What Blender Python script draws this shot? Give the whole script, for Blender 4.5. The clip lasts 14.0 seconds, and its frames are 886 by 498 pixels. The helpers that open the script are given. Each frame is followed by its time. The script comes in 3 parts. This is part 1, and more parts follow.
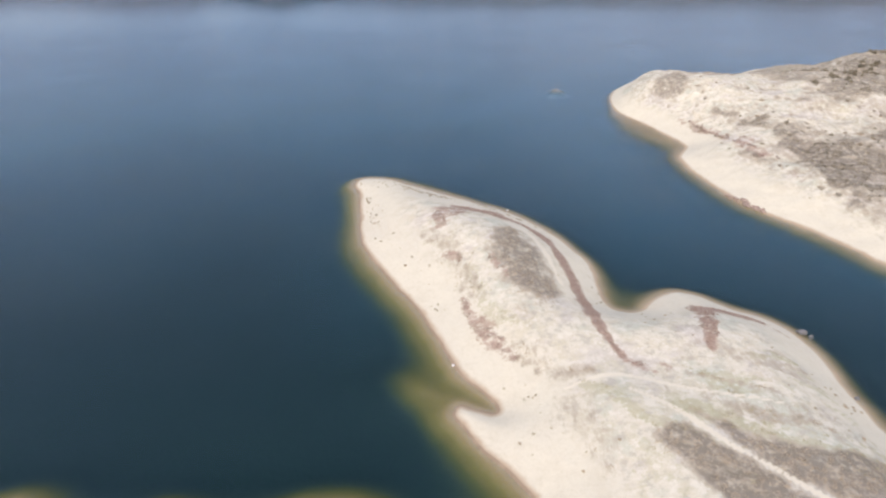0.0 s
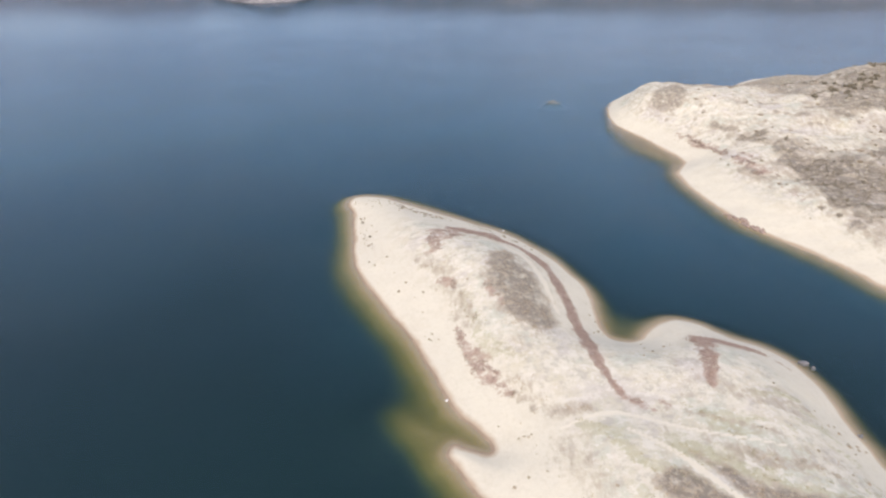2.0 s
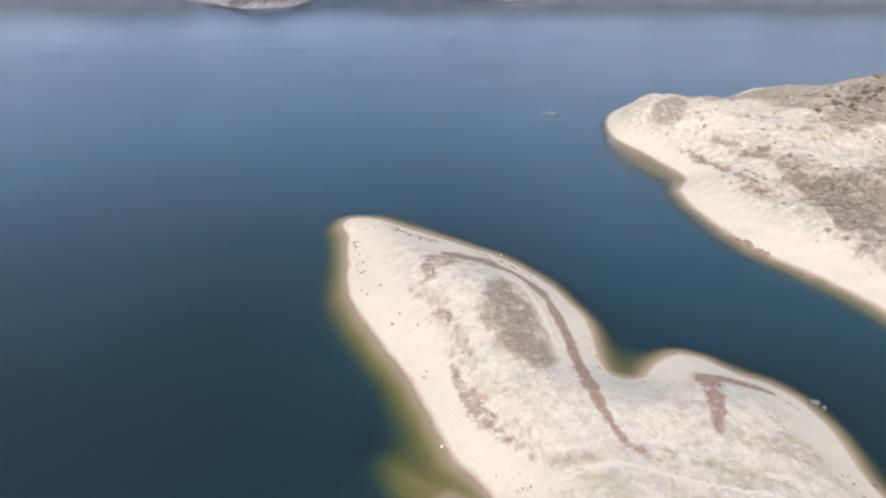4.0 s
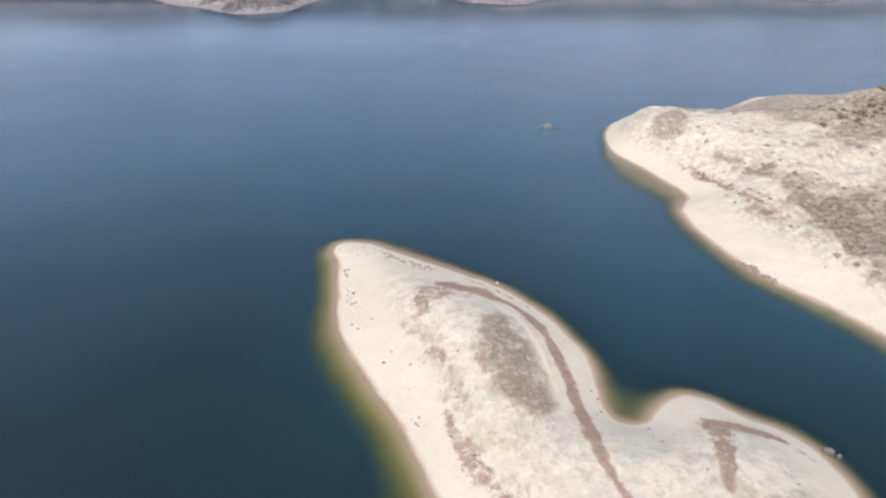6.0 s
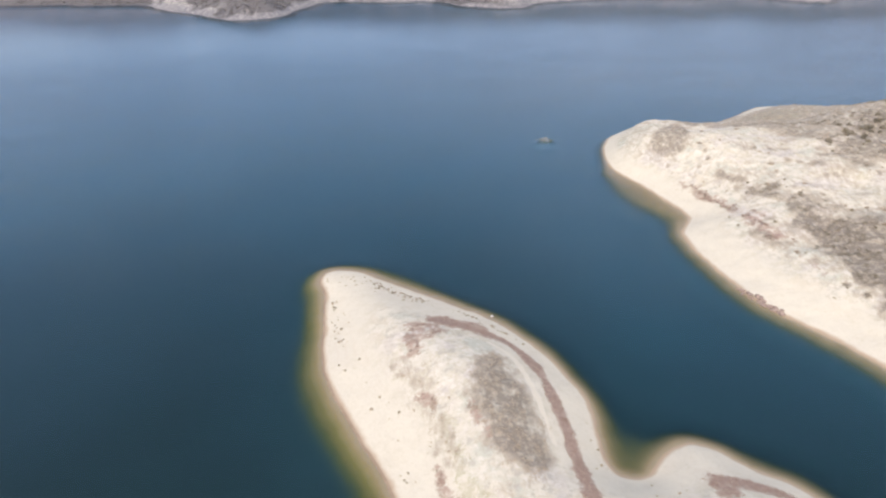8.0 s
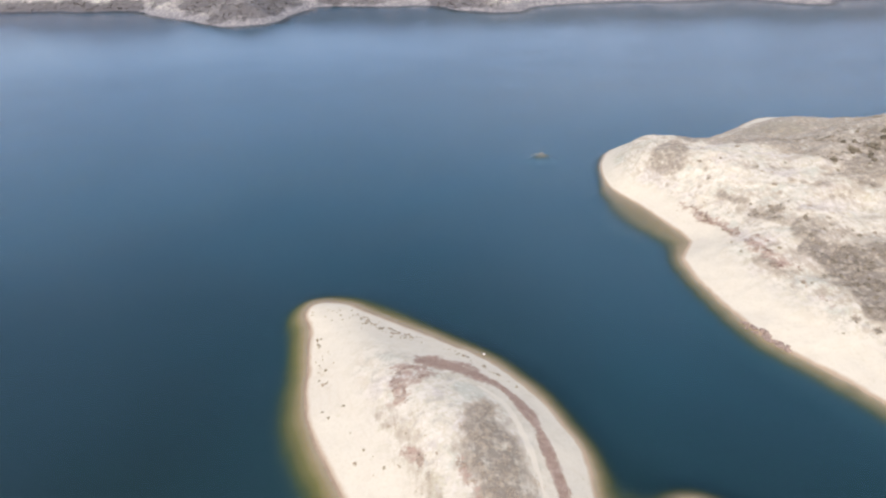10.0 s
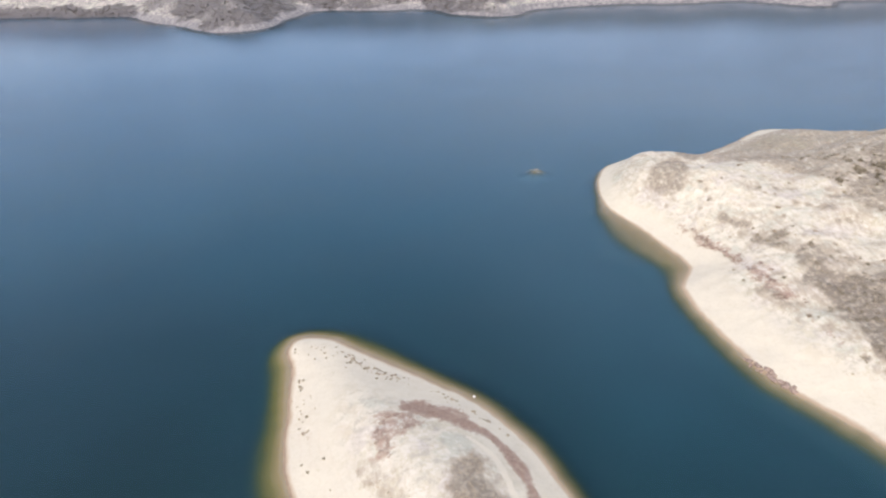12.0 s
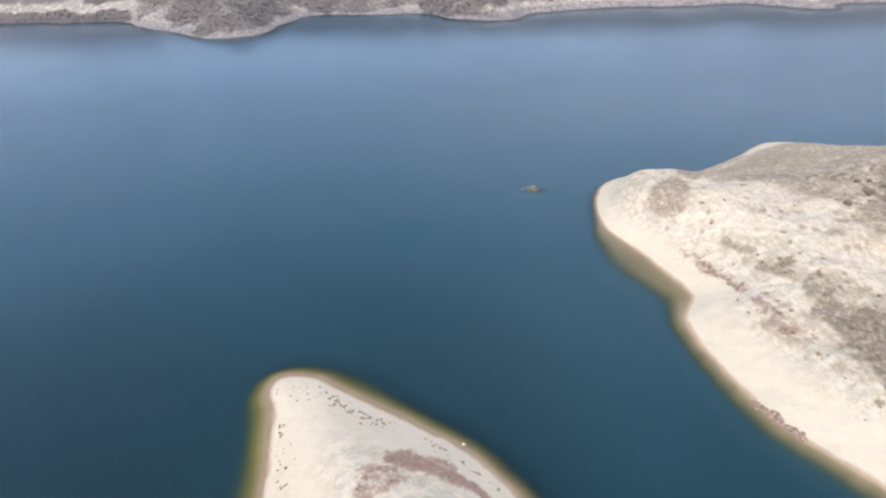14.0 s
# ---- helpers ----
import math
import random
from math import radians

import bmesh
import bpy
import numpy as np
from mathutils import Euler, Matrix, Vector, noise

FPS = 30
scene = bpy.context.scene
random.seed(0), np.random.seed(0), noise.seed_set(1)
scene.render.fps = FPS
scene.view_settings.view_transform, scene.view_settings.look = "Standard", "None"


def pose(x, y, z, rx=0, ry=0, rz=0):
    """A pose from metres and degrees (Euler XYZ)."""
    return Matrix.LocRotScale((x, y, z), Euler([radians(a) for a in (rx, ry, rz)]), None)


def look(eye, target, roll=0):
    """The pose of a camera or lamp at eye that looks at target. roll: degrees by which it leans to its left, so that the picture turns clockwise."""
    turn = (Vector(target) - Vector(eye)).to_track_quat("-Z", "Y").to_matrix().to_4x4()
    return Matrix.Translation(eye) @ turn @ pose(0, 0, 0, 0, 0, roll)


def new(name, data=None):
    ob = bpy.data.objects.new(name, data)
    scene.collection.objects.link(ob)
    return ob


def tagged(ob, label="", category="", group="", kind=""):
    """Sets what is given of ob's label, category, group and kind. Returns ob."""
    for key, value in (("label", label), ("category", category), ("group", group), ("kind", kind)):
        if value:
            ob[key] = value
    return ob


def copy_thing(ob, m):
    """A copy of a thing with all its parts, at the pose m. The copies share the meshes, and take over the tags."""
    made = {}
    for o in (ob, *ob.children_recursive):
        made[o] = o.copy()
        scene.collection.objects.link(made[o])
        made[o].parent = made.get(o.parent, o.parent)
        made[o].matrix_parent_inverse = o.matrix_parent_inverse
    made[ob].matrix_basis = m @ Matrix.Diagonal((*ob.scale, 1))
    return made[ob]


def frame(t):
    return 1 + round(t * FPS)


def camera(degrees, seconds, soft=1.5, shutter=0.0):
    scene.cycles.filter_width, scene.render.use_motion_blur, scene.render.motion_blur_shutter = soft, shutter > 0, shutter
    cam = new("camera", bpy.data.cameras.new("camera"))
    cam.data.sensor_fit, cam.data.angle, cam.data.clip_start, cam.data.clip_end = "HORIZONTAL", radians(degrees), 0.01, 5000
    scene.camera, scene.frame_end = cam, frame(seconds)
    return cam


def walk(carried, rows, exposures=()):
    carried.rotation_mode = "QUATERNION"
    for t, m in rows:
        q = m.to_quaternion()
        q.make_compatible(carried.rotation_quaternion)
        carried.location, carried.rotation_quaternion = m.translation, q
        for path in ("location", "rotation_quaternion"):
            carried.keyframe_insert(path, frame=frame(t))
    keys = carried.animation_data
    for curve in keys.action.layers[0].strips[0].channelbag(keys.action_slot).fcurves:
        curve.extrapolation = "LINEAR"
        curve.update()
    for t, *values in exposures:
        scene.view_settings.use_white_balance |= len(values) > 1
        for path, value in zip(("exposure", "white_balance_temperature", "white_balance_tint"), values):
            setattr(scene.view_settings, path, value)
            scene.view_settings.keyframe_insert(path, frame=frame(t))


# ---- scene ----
cam = camera(72.0, 14.0, soft=2.3)
PATH = [
    (0, (0.646, 1.821, 70.199), (2.925, 88.990, 21.246), -1.07),
    (0.5, (0.957, 2.770, 71.104), (3.305, 89.953, 22.180), -1.07),
    (1, (1.236, 3.913, 71.975), (3.654, 91.106, 23.072), -1.08),
    (1.5, (1.494, 5.231, 72.819), (3.982, 92.430, 23.929), -1.10),
    (2, (1.742, 6.708, 73.642), (4.301, 93.908, 24.760), -1.13),
    (2.5, (1.991, 8.326, 74.451), (4.620, 95.525, 25.570), -1.17),
    (3, (2.249, 10.071, 75.252), (4.947, 97.265, 26.365), -1.22),
    (3.5, (2.523, 11.928, 76.049), (5.289, 99.113, 27.151), -1.28),
    (4, (2.823, 13.884, 76.847), (5.654, 101.057, 27.932), -1.35),
    (4.5, (3.152, 15.925, 77.648), (6.046, 103.085, 28.711), -1.43),
    (5, (3.517, 18.042, 78.457), (6.472, 105.185, 29.494), -1.51),
    (5.5, (3.923, 20.222, 79.275), (6.934, 107.346, 30.282), -1.59),
    (6, (4.372, 22.456, 80.105), (7.436, 109.559, 31.077), -1.69),
    (6.5, (4.867, 24.736, 80.947), (7.980, 111.815, 31.881), -1.78),
    (7, (5.410, 27.053, 81.803), (8.567, 114.107, 32.695), -1.88),
    (7.5, (6.002, 29.400, 82.671), (9.198, 116.428, 33.519), -1.98),
    (8, (6.642, 31.771, 83.551), (9.871, 118.772, 34.353), -2.09),
    (8.5, (7.330, 34.162, 84.443), (10.585, 121.134, 35.196), -2.19),
    (9, (8.063, 36.568, 85.344), (11.339, 123.511, 36.047), -2.30),
    (9.5, (8.838, 38.985, 86.251), (12.127, 125.899, 36.902), -2.40),
    (10, (9.653, 41.412, 87.161), (12.947, 128.295, 37.760), -2.51),
    (10.5, (10.501, 43.847, 88.072), (13.793, 130.700, 38.617), -2.61),
    (11, (11.378, 46.290, 88.977), (14.659, 133.112, 39.468), -2.71),
    (11.5, (12.277, 48.741, 89.872), (15.538, 135.533, 40.310), -2.81),
    (12, (13.191, 51.201, 90.753), (16.422, 137.964, 41.137), -2.90),
    (12.5, (14.110, 53.672, 91.611), (17.303, 140.407, 41.943), -2.99),
    (13, (15.027, 56.159, 92.441), (18.170, 142.866, 42.722), -3.07),
    (13.5, (15.930, 58.665, 93.234), (19.013, 145.346, 43.466), -3.15),
    (14, (16.810, 61.195, 93.984), (19.821, 147.851, 44.167), -3.22),
]
walk(cam, [(t, look(eye, target, roll)) for t, eye, target, roll in PATH],
     exposures=[(0.0, 0.79, 6900, 18), (7.0, 0.84, 6900, 18), (14.0, 0.88, 6900, 18)])

# ---- sky, sun and exposure ----
SUN_ELEVATION, SUN_AZIMUTH = radians(52), radians(206)   # azimuth clockwise from +y
world = bpy.data.worlds.new("sky")
scene.world = world
world.use_nodes = True
sky = world.node_tree.nodes.new("ShaderNodeTexSky")
sky.sky_type, sky.sun_disc = "NISHITA", False
sky.sun_elevation, sky.sun_rotation = SUN_ELEVATION, SUN_AZIMUTH
sky.air_density, sky.dust_density, sky.ozone_density = 1.2, 1.4, 2.8
background = world.node_tree.nodes["Background"]
background.inputs["Strength"].default_value = 0.15
world.node_tree.links.new(sky.outputs["Color"], background.inputs["Color"])

sun_data = bpy.data.lights.new("sun", "SUN")
sun_data.energy, sun_data.angle, sun_data.color = 2.0, radians(0.6), (1.0, 0.93, 0.83)
sun = new("sun", sun_data)
to_sun = Vector((math.sin(SUN_AZIMUTH) * math.cos(SUN_ELEVATION), math.cos(SUN_AZIMUTH) * math.cos(SUN_ELEVATION), math.sin(SUN_ELEVATION)))
sun.matrix_world = look(to_sun * 300, (0, 0, 0))


# ---- node helpers ----
class Nodes:
    """Short forms for building one node material."""

    def __init__(self, name):
        self.material = bpy.data.materials.new(name)
        self.material.use_nodes = True
        self.tree = self.material.node_tree
        self.tree.nodes.clear()
        self.output = self.add("ShaderNodeOutputMaterial")

    def add(self, kind, **sockets):
        node = self.tree.nodes.new(kind)
        for key, value in sockets.items():
            self.set(node.inputs[key.replace("_", " ")], value)
        return node

    def set(self, socket, value):
        if isinstance(value, bpy.types.NodeSocket):
            self.tree.links.new(value, socket)
        elif isinstance(value, bpy.types.Node):
            self.tree.links.new(value.outputs[0], socket)
        elif isinstance(value, tuple) and len(value) == 3 and socket.type == "RGBA":
            socket.default_value = (*value, 1)
        else:
            socket.default_value = value

    def math(self, operation, a, b=0.0, clamp=False):
        node = self.tree.nodes.new("ShaderNodeMath")
        node.operation, node.use_clamp = operation, clamp
        self.set(node.inputs[0], a)
        self.set(node.inputs[1], b)
        return node.outputs[0]

    def span(self, value, low, high, to_low=0.0, to_high=1.0):
        node = self.add("ShaderNodeMapRange", Value=value)
        node.interpolation_type = "SMOOTHSTEP"
        for n, v in enumerate((low, high, to_low, to_high)):
            node.inputs[n + 1].default_value = v
        return node.outputs[0]

    def mix(self, factor, a, b, blend="MIX"):
        node = self.tree.nodes.new("ShaderNodeMix")
        node.data_type, node.blend_type = "RGBA", blend
        self.set(node.inputs["Factor"], factor)
        self.set(node.inputs[6], a)
        self.set(node.inputs[7], b)
        return node.outputs[2]

    def noise(self, scale, detail=4.0, rough=0.55, vector=None):
        node = self.add("ShaderNodeTexNoise", Scale=scale, Detail=detail, Roughness=rough)
        if vector:
            self.set(node.inputs["Vector"], vector)
        return node.outputs[0]

    def ramp(self, value, stops):
        node = self.add("ShaderNodeValToRGB", Fac=value)
        band = node.color_ramp
        while len(band.elements) < len(stops):
            band.elements.new(0.5)
        for element, (place, colour) in zip(band.elements, stops):
            element.position, element.color = place, (*colour, 1)
        return node.outputs[0]


def ground_material():
    """Pale sandy marl above the water, wet at its edge; weed and sediment on the bed, with the water's dimming and
    scattered light painted into its colour by depth; plant cover by attribute.
    """
    n = Nodes("ground_marl")
    position = n.add("ShaderNodeNewGeometry").outputs["Position"]
    height = n.add("ShaderNodeSeparateXYZ", Vector=position).outputs["Z"]
    cover = n.add("ShaderNodeSeparateColor")
    attribute = n.add("ShaderNodeAttribute")
    attribute.attribute_name = "cover"
    n.set(cover.inputs[0], attribute.outputs["Color"])
    weed, scrub, green = cover.outputs[0], cover.outputs[1], cover.outputs[2]
    track = n.add("ShaderNodeAttribute")
    track.attribute_name = "bare"
    bare = track.outputs["Fac"]
    broad, middle, fine, grit = n.noise(0.05, 5, 0.6, position), n.noise(0.3, 5, 0.62, position), n.noise(1.3, 6, 0.65, position), n.noise(7.0, 4, 0.6, position)
    sand = n.mix(n.span(broad, 0.35, 0.68), (0.513, 0.467, 0.357), (0.483, 0.443, 0.345))
    sand = n.mix(n.span(middle, 0.42, 0.72, 0, 0.55), sand, (0.443, 0.395, 0.296))
    sand = n.mix(n.span(fine, 0.45, 0.75, 0, 0.45), sand, (0.405, 0.36, 0.276))
    sand = n.mix(n.span(grit, 0.3, 0.7, 0.0, 0.3), sand, (0.57, 0.525, 0.41))
    crust = n.math("MULTIPLY", n.span(middle, 0.44, 0.60), n.span(height, 2.5, 4.5, 0.0, 0.6))
    sand = n.mix(crust, sand, n.mix(n.span(broad, 0.4, 0.6), (0.44, 0.38, 0.28), (0.42, 0.38, 0.27)))
    north = n.span(n.add("ShaderNodeSeparateXYZ", Vector=position).outputs["Y"], 430.0, 560.0)
    # far strand greyed in its base colour to stand for distance haze
    sand = n.mix(north, sand, n.mix(n.span(middle, 0.4, 0.6), (0.155, 0.149, 0.144), (0.262, 0.246, 0.226)))
    # sage and mauve tints over the higher ground, lumps of crumbled marl
    upland = n.span(height, 3.0, 5.5)
    tint, lumps = n.noise(0.11, 5, 0.65, position), n.noise(0.55, 5, 0.7, position)
    sand = n.mix(n.math("MULTIPLY", n.span(tint, 0.51, 0.63, 0, 0.85), upland), sand, (0.405, 0.40, 0.315))
    sand = n.mix(n.math("MULTIPLY", n.span(tint, 0.48, 0.37, 0, 0.75), upland), sand, (0.43, 0.385, 0.33))
    sand = n.mix(n.math("MULTIPLY", n.span(lumps, 0.52, 0.62, 0, 0.8), n.span(height, 2.6, 5.0)), sand, (0.365, 0.335, 0.27))
    sand = n.mix(n.math("MULTIPLY", n.span(lumps, 0.47, 0.38, 0, 0.7), upland), sand, (0.56, 0.52, 0.425))
    # old water lines: thin ledges that follow the level
    wobble = n.math("ADD", height, n.math("MULTIPLY", middle, 0.55))
    ledge = n.math("PINGPONG", wobble, 0.31)
    sand = n.mix(n.math("MULTIPLY", n.span(ledge, 0.0, 0.11, 0.22, 0.0), n.span(broad, 0.5, 0.66)), sand, (0.44, 0.36, 0.28))
    # plant cover, broken up at two scales
    clump = n.noise(0.75, 6, 0.7, position)
    ragged = n.math("ADD", n.math("MULTIPLY", n.math("SUBTRACT", clump, 0.5), 2.0), n.math("ADD", n.math("MULTIPLY", n.math("SUBTRACT", fine, 0.5), 1.2), n.math("MULTIPLY", n.math("SUBTRACT", middle, 0.5), 1.3)))
    leafy = n.span(n.math("ADD", green, ragged), 0.35, 0.85, 0, 0.7)
    colour = n.mix(leafy, sand, n.mix(n.span(middle, 0.4, 0.6), (0.30, 0.285, 0.165), (0.385, 0.355, 0.24)))
    grown = n.add("ShaderNodeMapping", Vector=position, Scale=(1.0, 0.38, 1.0), Rotation=(0.0, 0.0, -0.35)).outputs[0]
    streak = n.math("SUBTRACT", n.noise(0.85, 5, 0.65, grown), 0.5)
    soft_ragged = n.math("ADD", n.math("MULTIPLY", ragged, 0.5), n.math("MULTIPLY", streak, 1.7))
    bushy = n.math("MULTIPLY", n.span(n.math("ADD", scrub, soft_ragged), 0.22, 0.95, 0, 0.9), n.span(scrub, 0.02, 0.2))
    thick = n.math("MULTIPLY", n.span(scrub, 0.6, 1.0), n.span(clump, 0.34, 0.56))
    dry = n.mix(n.span(fine, 0.35, 0.65), (0.265, 0.222, 0.160), (0.36, 0.308, 0.23))
    colour = n.mix(bushy, colour, n.mix(north, n.mix(thick, dry, (0.165, 0.138, 0.105)), n.mix(n.span(fine, 0.35, 0.65), (0.068, 0.064, 0.065), (0.13, 0.119, 0.113))))
    weedy = n.math("MULTIPLY", n.span(n.math("ADD", weed, n.math("MULTIPLY", ragged, 0.85)), 0.3, 0.85, 0, 0.88), n.span(weed, 0.02, 0.2))
    colour = n.mix(weedy, colour, n.mix(n.span(fine, 0.35, 0.65), (0.235, 0.155, 0.115), (0.34, 0.245, 0.185)))
    colour = n.mix(n.span(bare, 0.3, 0.7, 0, 0.9), colour, (0.557, 0.503, 0.385))
    # damp edge
    edge = n.math("ADD", height, n.math("MULTIPLY", n.math("SUBTRACT", middle, 0.5), 0.35))
    southern = n.span(north, 0.0, 1.0, 1.0, 0.0)
    damp = n.math("MULTIPLY", n.span(edge, 0.05, 0.42, 0.8, 0.0), southern)
    colour = n.mix(damp, colour, (0.31, 0.215, 0.13))
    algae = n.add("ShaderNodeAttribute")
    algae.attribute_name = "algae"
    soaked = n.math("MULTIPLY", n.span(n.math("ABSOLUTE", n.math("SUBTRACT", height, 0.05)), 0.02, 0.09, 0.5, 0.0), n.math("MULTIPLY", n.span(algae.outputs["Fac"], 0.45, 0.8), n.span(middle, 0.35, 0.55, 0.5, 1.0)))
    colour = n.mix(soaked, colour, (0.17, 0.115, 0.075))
    # lake bed: weed and mud tones, with the water's dimming by depth painted in
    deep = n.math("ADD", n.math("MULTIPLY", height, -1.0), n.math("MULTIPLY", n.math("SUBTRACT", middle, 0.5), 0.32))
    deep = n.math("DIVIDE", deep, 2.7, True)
    weedy_bed_dimmed = n.ramp(deep, [(0.0, (0.33, 0.235, 0.135)), (0.07, (0.25, 0.19, 0.085)), (0.17, (0.155, 0.132, 0.042)), (0.36, (0.066, 0.076, 0.023)),
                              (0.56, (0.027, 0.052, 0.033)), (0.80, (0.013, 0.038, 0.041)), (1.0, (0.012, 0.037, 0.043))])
    silt_bed_dimmed = n.ramp(deep, [(0.0, (0.31, 0.225, 0.145)), (0.10, (0.215, 0.165, 0.105)), (0.22, (0.138, 0.118, 0.070)), (0.40, (0.055, 0.068, 0.036)),
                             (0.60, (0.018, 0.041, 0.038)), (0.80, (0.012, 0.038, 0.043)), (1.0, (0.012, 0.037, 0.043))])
    bed = n.mix(algae.outputs["Fac"], silt_bed_dimmed, weedy_bed_dimmed)
    # light scattered back out of deep water, painted as bed colour
    depth_glow = n.add("ShaderNodeAttribute")
    depth_glow.attribute_name = "depth_light"
    # lavender sheen of the sky on the water, painted into the bed colour
    sky_sheen = n.add("ShaderNodeAttribute")
    sky_sheen.attribute_name = "sky_sheen"
    upwelling = n.span(deep, 0.30, 0.74)
    open_water = n.ramp(depth_glow.outputs["Fac"], [(0.0, (0.0054, 0.0245, 0.0250)), (0.25, (0.0088, 0.045, 0.061)), (0.55, (0.0165, 0.077, 0.112)), (1.0, (0.034, 0.110, 0.172))])
    # far shallows painted dark like deep water
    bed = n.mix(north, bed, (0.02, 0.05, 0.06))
    bed = n.mix(upwelling, bed, n.mix(sky_sheen.outputs["Fac"], open_water, (0.105, 0.160, 0.205)))
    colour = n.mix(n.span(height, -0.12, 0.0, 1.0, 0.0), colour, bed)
    bump = n.add("ShaderNodeBump", Strength=0.5, Distance=0.25, Height=n.math("ADD", fine, n.math("MULTIPLY", grit, 0.3)))
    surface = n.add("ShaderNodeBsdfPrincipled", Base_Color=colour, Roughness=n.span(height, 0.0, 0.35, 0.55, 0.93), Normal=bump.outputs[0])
    surface.inputs["Specular IOR Level"].default_value = 0.25
    n.set(n.output.inputs["Surface"], surface)
    return n.material


def water_material():
    """Clear lake water with a light breeze: a tinted see-through body under a Fresnel gloss."""
    n = Nodes("lake_water")
    position = n.add("ShaderNodeNewGeometry").outputs["Position"]
    stretched = n.add("ShaderNodeMapping", Vector=position, Scale=(0.55, 1.0, 1.0), Rotation=(0.0, 0.0, 0.5)).outputs[0]
    breeze = n.noise(0.012, 3, 0.55, position)
    chop = n.math("MULTIPLY", n.noise(0.7, 4, 0.65, stretched), n.span(n.noise(0.045, 3, 0.6, stretched), 0.3, 0.7, 0.9, 2.6))
    ripples = n.math("ADD", n.noise(1.4, 3, 0.6, stretched), chop)
    lee = n.span(n.add("ShaderNodeSeparateXYZ", Vector=position).outputs["Y"], 330.0, 520.0, 0.55, 0.14)
    bump = n.add("ShaderNodeBump", Strength=lee, Distance=0.13, Height=ripples)
    gloss = n.add("ShaderNodeBsdfGlossy", Color=(0.82, 0.75, 0.82), Roughness=n.span(breeze, 0.3, 0.7, 0.03, 0.12), Normal=bump.outputs[0])
    body = n.add("ShaderNodeBsdfTransparent", Color=(0.90, 0.98, 0.97))
    fresnel = n.add("ShaderNodeFresnel", IOR=1.33, Normal=bump.outputs[0])
    mixed = n.add("ShaderNodeMixShader", Fac=fresnel.outputs[0])
    n.set(mixed.inputs[1], body)
    n.set(mixed.inputs[2], gloss)
    n.set(n.output.inputs["Surface"], mixed)
    return n.material


def leaf_material(name, dark, light, rough=0.85):
    """Dry leaves and twigs, varied from piece to piece and from plant to plant."""
    n = Nodes(name)
    geometry = n.add("ShaderNodeNewGeometry")
    info = n.add("ShaderNodeObjectInfo")
    vary = n.math("ADD", n.math("MULTIPLY", geometry.outputs["Random Per Island"], 0.7), n.math("MULTIPLY", info.outputs["Random"], 0.3))
    patch = n.noise(0.4, 3, 0.6, geometry.outputs["Position"])
    colour = n.mix(n.math("ADD", n.math("MULTIPLY", vary, 0.7), n.math("MULTIPLY", patch, 0.4), True), dark, light)
    surface = n.add("ShaderNodeBsdfPrincipled", Base_Color=colour, Roughness=rough)
    surface.inputs["Specular IOR Level"].default_value = 0.2
    n.set(n.output.inputs["Surface"], surface)
    return n.material


def stone_material(name, dark, light):
    n = Nodes(name)
    info = n.add("ShaderNodeObjectInfo")
    position = n.add("ShaderNodeTexCoord").outputs["Object"]
    grain, blotch = n.noise(9.0, 5, 0.65, position), n.noise(1.7, 4, 0.6, position)
    colour = n.mix(n.span(blotch, 0.3, 0.7), dark, light)
    colour = n.mix(n.span(grain, 0.45, 0.7, 0, 0.5), colour, dark)
    colour = n.mix(n.math("MULTIPLY", info.outputs["Random"], 0.3), colour, light)
    bump = n.add("ShaderNodeBump", Strength=0.6, Distance=0.05, Height=grain)
    surface = n.add("ShaderNodeBsdfPrincipled", Base_Color=colour, Roughness=0.88, Normal=bump.outputs[0])
    n.set(n.output.inputs["Surface"], surface)
    return n.material


GROUND, WATER = ground_material(), water_material()
LEAF_GREY = leaf_material("grey_brown_twigs", (0.28, 0.222, 0.155), (0.385, 0.315, 0.225))
LEAF_DARK = leaf_material("dark_olive_leaves", (0.16, 0.138, 0.095), (0.29, 0.248, 0.178))
LEAF_OLIVE = leaf_material("pale_olive_leaves", (0.20, 0.175, 0.115), (0.35, 0.30, 0.21))
LEAF_BRUSH = leaf_material("grey_dark_brush", (0.07, 0.063, 0.055), (0.16, 0.14, 0.12))
LEAF_RED = leaf_material("red_brown_weeds", (0.215, 0.148, 0.112), (0.34, 0.248, 0.192))
LEAF_GREEN = leaf_material("dull_green_tufts", (0.24, 0.215, 0.12), (0.36, 0.32, 0.20))
STONE_PALE = stone_material("pale_limestone", (0.085, 0.085, 0.085), (0.16, 0.155, 0.15))
STONE_WHITE = stone_material("white_limestone", (0.55, 0.53, 0.5), (0.78, 0.76, 0.72))
STONE_BLEACHED = stone_material("bleached_rock", (0.26, 0.23, 0.195), (0.37, 0.335, 0.29))
STONE_BROWN = stone_material("brown_stone", (0.16, 0.11, 0.085), (0.34, 0.26, 0.20))


# ---- the plan ----
def smooth(points, steps=5, closed=True):
    """A rounded line through the corners of a plan."""
    p = np.array(points, float)
    count = len(p)
    out = []
    for i in range(count if closed else count - 1):
        if closed:
            a, b, c, d = p[i - 1], p[i], p[(i + 1) % count], p[(i + 2) % count]
        else:
            a, b, c, d = p[max(i - 1, 0)], p[i], p[i + 1], p[min(i + 2, count - 1)]
        for s in np.arange(steps) / steps:
            out.append(0.5 * (2 * b + (c - a) * s + (2 * a - 5 * b + 4 * c - d) * s ** 2 + (3 * b - a - 3 * c + d) * s ** 3))
    if not closed:
        out.append(p[-1])
    return np.array(out)


